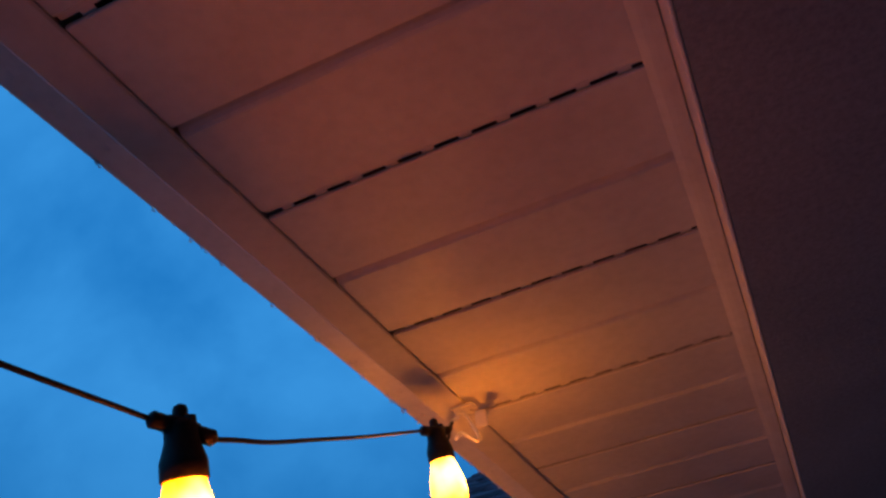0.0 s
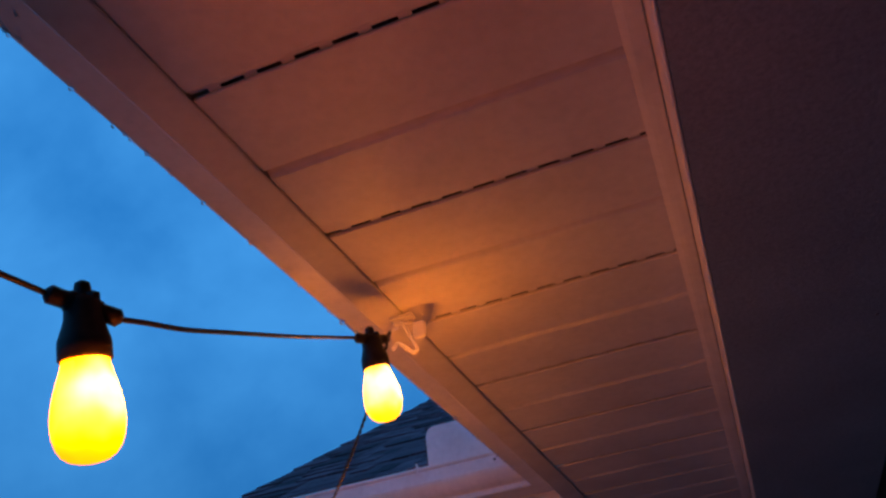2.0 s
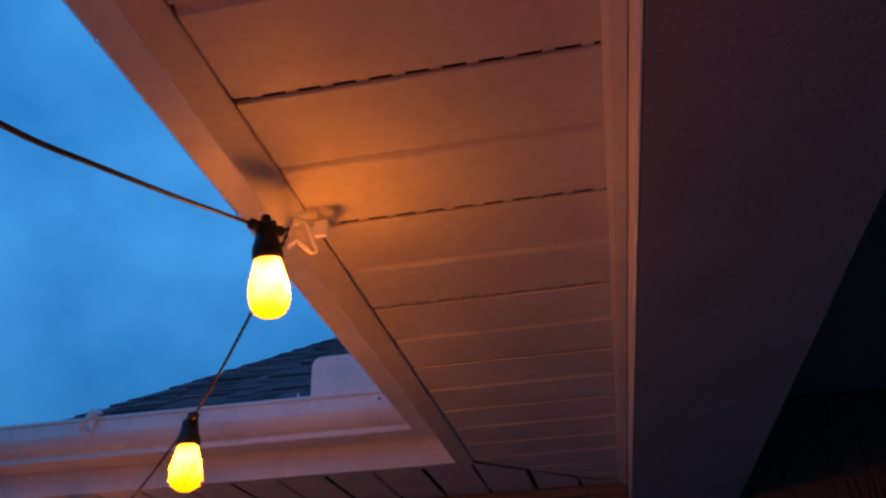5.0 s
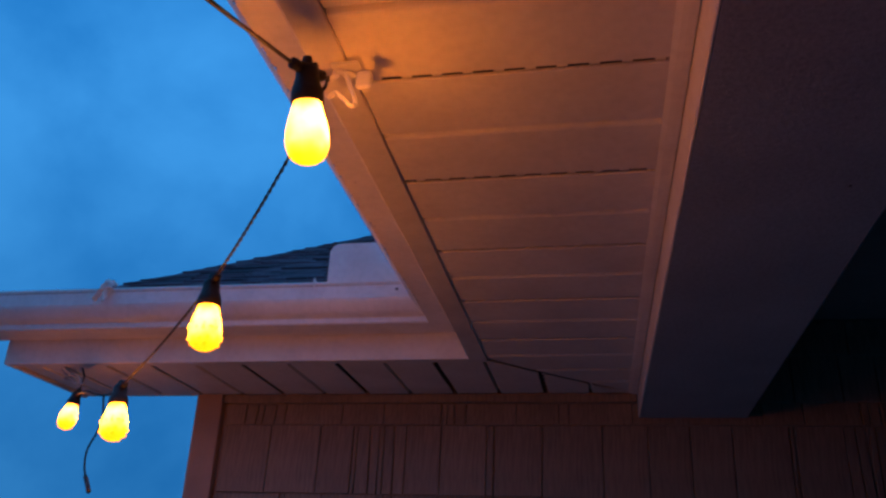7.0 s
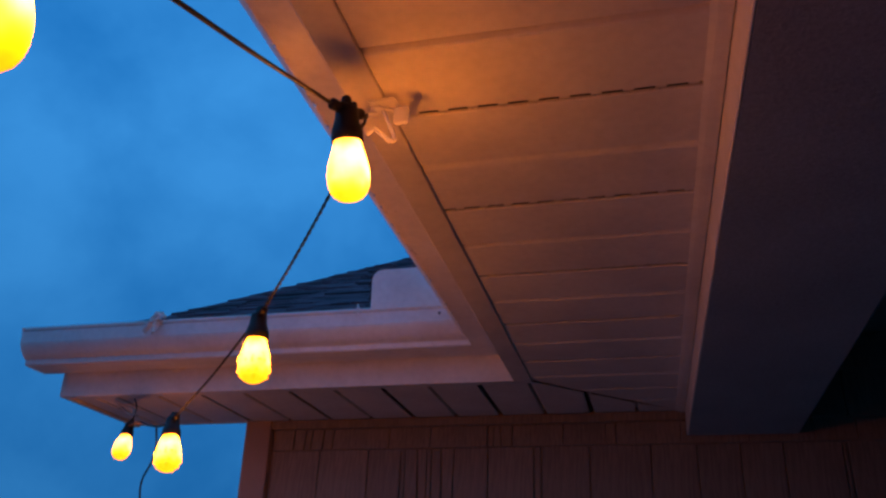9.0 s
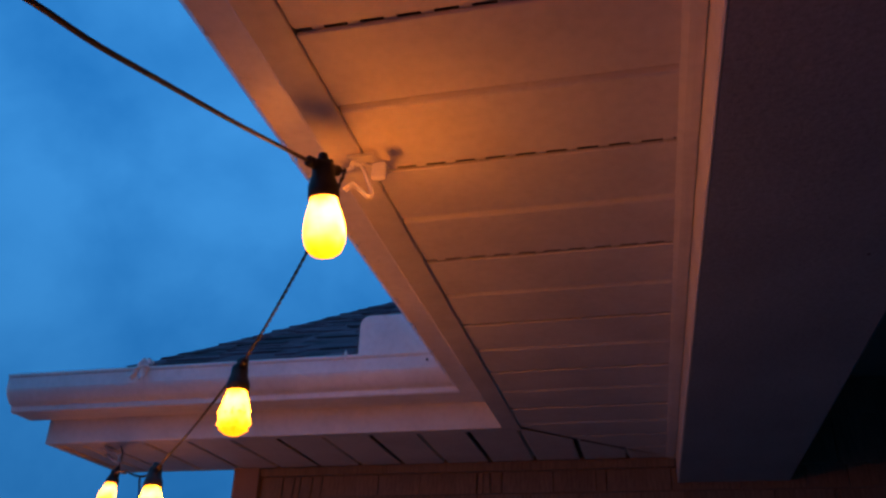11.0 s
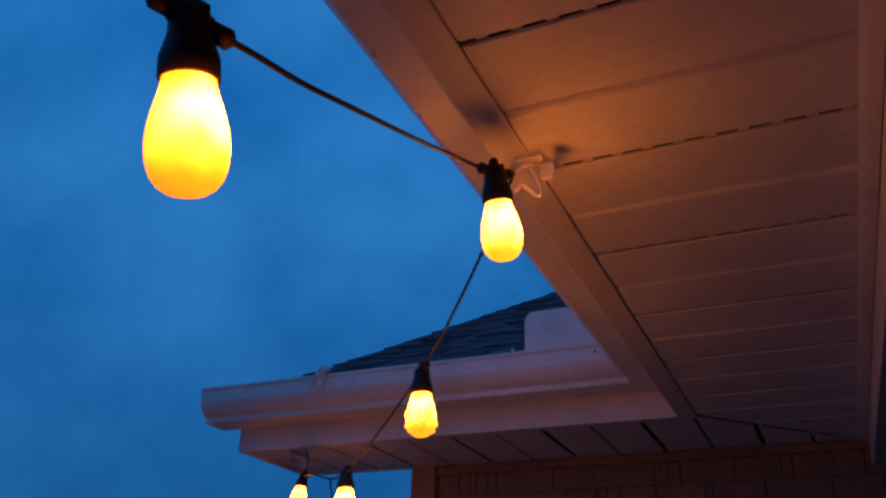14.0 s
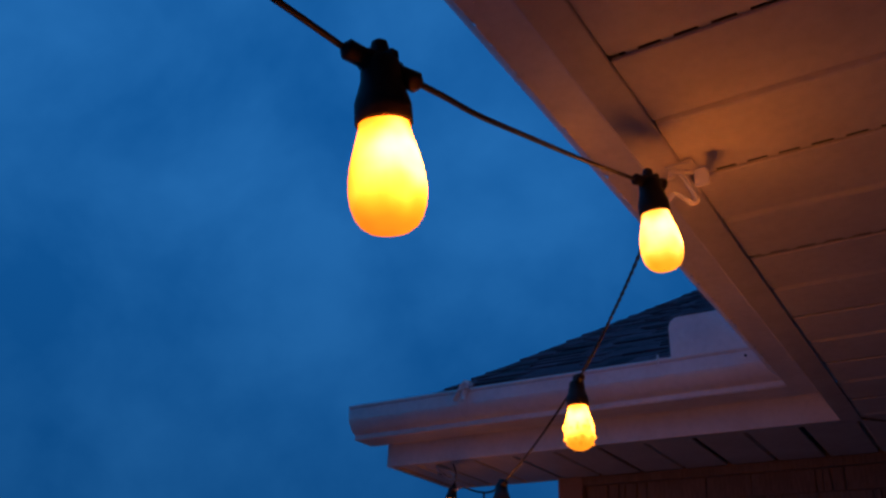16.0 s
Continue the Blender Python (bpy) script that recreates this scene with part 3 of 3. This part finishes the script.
clip_thing("white plastic clip hooked on the gutter rim", [
    [(-0.976, 1.000, 2.716), (-0.968, 1.001, 2.728), (-0.959, 1.003, 2.745), (-0.952, 1.006, 2.762), (-0.944, 1.014, 2.770), (-0.936, 1.026, 2.762)],
    [(-0.948, 1.000, 2.712), (-0.947, 1.001, 2.726), (-0.942, 1.003, 2.744), (-0.938, 1.006, 2.760), (-0.946, 1.012, 2.770), (-0.956, 1.010, 2.766)],
    [(-0.971, 1.002, 2.738), (-0.951, 1.000, 2.742), (-0.932, 1.002, 2.748)]], 0.0085, GUTTER)

# ---- water drops under the gutter edge ----
rng = random.Random(11)
DROP = [(0.0004, 0.0005), (0.0022, 0.0), (0.0030, -0.0015), (0.0030, -0.0032), (0.0020, -0.0050), (0.0005, -0.0057)]
for y, s in [(-0.214, 1.3), (0.034, 1.5), (0.504, 1.3), (-0.52, 1.0), (-0.46, 0.9), (-0.41, 1.1), (-0.37, 0.9), (-0.31, 1.0), (-0.09, 0.9), (0.12, 0.8), (0.26, 0.9), (0.35, 0.7), (0.43, 0.8), (0.62, 0.9), (0.78, 0.8)] + [(rng.uniform(-0.75, 0.9), rng.uniform(0.6, 1.05)) for _ in range(26)]:
    d = prism("water_drop", lathe([(r * s * 0.85, z * s * 0.75) for r, z in DROP], 10), WATER, None, "", True)
    d.location = (FACE_X - 0.081 + rng.uniform(-0.003, 0.001), y, 2.6580)
    tagged(d, "clear water drop hanging under the gutter edge", "water drop", "water drops under the gutter")

for _ in range(34):
    q = rng.uniform(0.35, 0.8)
    d = prism("water_drop", lathe([(r * q, z * q * 0.7) for r, z in DROP], 10), WATER, None, "", True)
    d.location = (FACE_X - rng.uniform(0.060, 0.081), -0.75 + 1.5 * rng.random() ** 1.6, 2.6580)
    tagged(d, "clear water drop hanging under the gutter", "water drop", "water drops under the gutter")

# ---- far wall: backing, corner board, trims ----
wall = box("wall_north", -0.895, 3.4, WALL + 0.016, WALL + 0.20, 0, 2.80, TRIM)
tagged(wall, "house wall clad in brown wood-grain shakes", "wall", kind="structure")
gable = mesh_object("gable_wall", [(-0.895, WALL + 0.20, 0), (-0.895, 5.2, 0), (-0.745, 5.2, 0), (-0.745, WALL + 0.20, 0), (-0.895, WALL + 0.20, 2.80), (-0.895, 5.2, 4.6), (-0.745, 5.2, 4.6), (-0.745, WALL + 0.20, 2.80)],
                    [(0, 1, 2, 3), (4, 5, 6, 7), (0, 1, 5, 4), (1, 2, 6, 5), (2, 3, 7, 6), (3, 0, 4, 7)], TRIM)
tagged(gable, "plain brown side wall of the house", "wall", kind="structure")
box("corner_board", -0.910, -0.829, WALL - 0.010, WALL + 0.0155, 0, Z - 0.001, TRIM, wall, "smooth brown corner board", 0.002)
box("frieze_channel", -0.8285, BEAM_L - 0.006 + lean(WALL), WALL - 0.004, WALL + 0.0155, 2.574, Z - 0.004, SHAKE, wall, "brown channel under the soffit", 0.001)


# ---- roofs ----
PITCH_UP = 0.515
EAVE_Y, EAVE_X, EAVE_Z = 1.075, -0.080, 2.722


def slab(name, corners, thick, mat, parent):
    v = [(x, y, z - d) for d in (0, thick) for x, y, z in corners]
    n = len(corners)
    f = [tuple(range(n)), tuple(range(n, 2 * n))] + [(i, (i + 1) % n, n + (i + 1) % n, n + i) for i in range(n)]
    return mesh_object(name, v, f, mat, parent)


far_roof = empty("return_roof", "dark grey shingle roof over the crossing eave, reddened to stand in for warm light", "roof", kind="structure")
rise = lambda y: EAVE_Z + PITCH_UP * (y - EAVE_Y)
slab("deck", [(-1.29, EAVE_Y + 0.012, rise(EAVE_Y) - 0.002), (EAVE_X, EAVE_Y + 0.012, rise(EAVE_Y) - 0.002), (3.6, EAVE_Y + 3.69, rise(EAVE_Y + 3.69)), (3.6, 5.25, rise(5.25)), (-1.29, 5.25, rise(5.25))], 0.02, DECK, far_roof)
main_roof = empty("main_roof", "dark grey shingle roof over the long eave, reddened to stand in for warm light", "roof", kind="structure")
slab("deck", [(EAVE_X + 0.012, BACK - 0.3, EAVE_Z - 0.002), (EAVE_X + 0.012, EAVE_Y, EAVE_Z - 0.002), (3.6, EAVE_Y + 3.67, EAVE_Z + PITCH_UP * 3.68), (3.6, BACK - 0.3, EAVE_Z + PITCH_UP * 3.68)], 0.02, DECK, main_roof)

EXPO = 0.100
up = Vector((0, 1, PITCH_UP)).normalized()
off = Vector((0, -PITCH_UP, 1)).normalized()


def tab_mesh(wide, thick):
    """A shingle tab: thick at its butt, thin at its head; x across, y up the slope, z off the roof."""
    deep = EXPO * 1.6
    v = [(0, 0, 0), (wide, 0, 0), (wide, deep, 0), (0, deep, 0), (0.001, 0.0, thick), (wide - 0.001, 0.0, thick), (wide, deep, 0.002), (0, deep, 0.002)]
    f = [(0, 3, 2, 1), (4, 5, 6, 7), (0, 1, 5, 4), (1, 2, 6, 5), (2, 3, 7, 6), (3, 0, 4, 7)]
    return v, f


rng = random.Random(5)
TAB_KINDS = []
for wd in (0.05, 0.07, 0.09, 0.12, 0.15, 0.19):
    for th in (0.004, 0.006, 0.009):
        v, f = tab_mesh(wd, th)
        me = bpy.data.meshes.new("shingle")
        me.from_pydata(v, [], f)
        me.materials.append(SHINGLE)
        TAB_KINDS.append((wd, me))
turn = Matrix(((1, 0, 0), (0, up.y, off.y), (0, up.z, off.z))).to_4x4()
rest, courses = [], int(4.1 / (EXPO * up.y))
for c in range(courses):
    base = Vector((0, EAVE_Y, EAVE_Z)) + up * (EXPO * c)
    x = -1.292 + rng.uniform(-0.006, 0.006)
    stop = -0.02 - 0.022 * c
    while x < base.y - EAVE_Y + EAVE_X + 0.1:
        wd, me = rng.choice(TAB_KINDS)
        spot = Vector((x, base.y, base.z)) + up * rng.choice((0, 0, 0.004, -0.006, 0.012)) + off * 0.001
        m = Matrix.Translation(spot) @ turn
        if x < stop:
            ob = new("shingle", me)
            ob.matrix_basis = m
            ob.parent = far_roof
        else:
            rest.append(([m @ q.co for q in me.vertices], [tuple(p.vertices) for p in me.polygons]))
        x += wd + 0.001
v, f = join_data(rest)
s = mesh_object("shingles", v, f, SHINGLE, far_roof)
tagged(s, kind="stuff")
rest = []
turn_m = Matrix(((0, up.y, off.y), (-1, 0, 0), (0, up.z, off.z))).to_4x4()
for c in range(courses):
    x0 = EAVE_X + EXPO * c * up.y
    y = BACK - 0.25
    while y < EAVE_Y + (x0 - EAVE_X) - 0.02:
        wd, me = rng.choice(TAB_KINDS)
        y += wd + 0.001
        if x0 < 3.5:
            m = Matrix.Translation((x0 - 0.0005, y, EAVE_Z + EXPO * c * up.z + 0.001)) @ turn_m
            rest.append(([m @ q.co for q in me.vertices], [tuple(p.vertices) for p in me.polygons]))
v, f = join_data(rest)
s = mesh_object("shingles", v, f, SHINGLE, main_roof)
tagged(s, kind="stuff")

# ---- shakes of the far wall ----
rng = random.Random(9)


def shake_mesh(wide, high):
    """A shake: proud and thick at its butt, thin at its head, with eased edges."""
    t, b = 0.013, 0.002
    v = [(0, 0, 0), (wide, 0, 0), (wide, 0, high), (0, 0, high), (b, -t, 0.0015), (wide - b, -t, 0.0015), (wide - b, -0.004, high), (b, -0.004, high), (0, -t + b, 0), (wide, -t + b, 0)]
    f = [(0, 1, 2, 3), (4, 7, 6, 5), (0, 8, 9, 1), (8, 4, 5, 9), (1, 9, 5, 6, 2), (0, 3, 7, 4, 8), (3, 2, 6, 7)]
    return v, f


rows = [(2.512, 0.062), (2.322, 0.190)] + [(2.322 - 0.19 * i, 0.19) for i in range(1, 13)]
FIRST = {0: (0.062, 0.034, 0.020, 0.038, 0.030, 0.172, 0.122, 0.165, 0.019, 0.022, 0.030, 0.14),
         1: (0.145, 0.150, 0.098, 0.014, 0.040, 0.024, 0.014, 0.030, 0.032, 0.098, 0.128, 0.022, 0.13, 0.16),
         2: (0.192, 0.013, 0.110, 0.155, 0.028, 0.017, 0.120, 0.140, 0.022, 0.16)}
rest = []
for r, (z, high) in enumerate(rows):
    x, cut, narrow = -0.8180, list(FIRST.get(r, ())), 0
    while x < 3.19:
        if cut:
            wd = cut.pop(0)
        elif narrow:
            wd, narrow = rng.uniform(0.013, 0.034), narrow - 1
        else:
            wd, narrow = rng.uniform(0.10, 0.18), rng.choice((0, 0, 1, 2, 4))
        slim = wd < 0.05
        v, f = shake_mesh(wd - (rng.uniform(0.002, 0.0038) if slim else rng.uniform(0.0008, 0.0018)), min(high + 0.012, 2.574 - z if x < BEAM_L else 9))
        if slim:
            slip = rng.uniform(-0.004, 0.004)
            v = [(px + slip * pz / high, py, pz) for px, py, pz in v]
        place = Vector((x, WALL + 0.015 - rng.uniform(0, 0.0012) + (0.0012 if slim else 0), z))
        if r < 4 and x < 1.4:
            ob = mesh_object("shake", v, f, SHAKE, wall)
            ob.location = place
        else:
            rest.append(([Vector(q) + place for q in v], f))
        x += wd
for z0 in (2.574, 2.70):
    x = BEAM_R + 0.002
    while x < 3.19:
        wd = rng.choice((0.09, 0.12, 0.15, 0.18))
        v, f = shake_mesh(wd - 0.003, min(0.13, 2.798 - z0))
        rest.append(([Vector(q) + Vector((x, WALL + 0.015, z0)) for q in v], f))
        x += wd
v, f = join_data(rest)
s = mesh_object("shakes", v, f, SHAKE, wall)
tagged(s, kind="stuff")
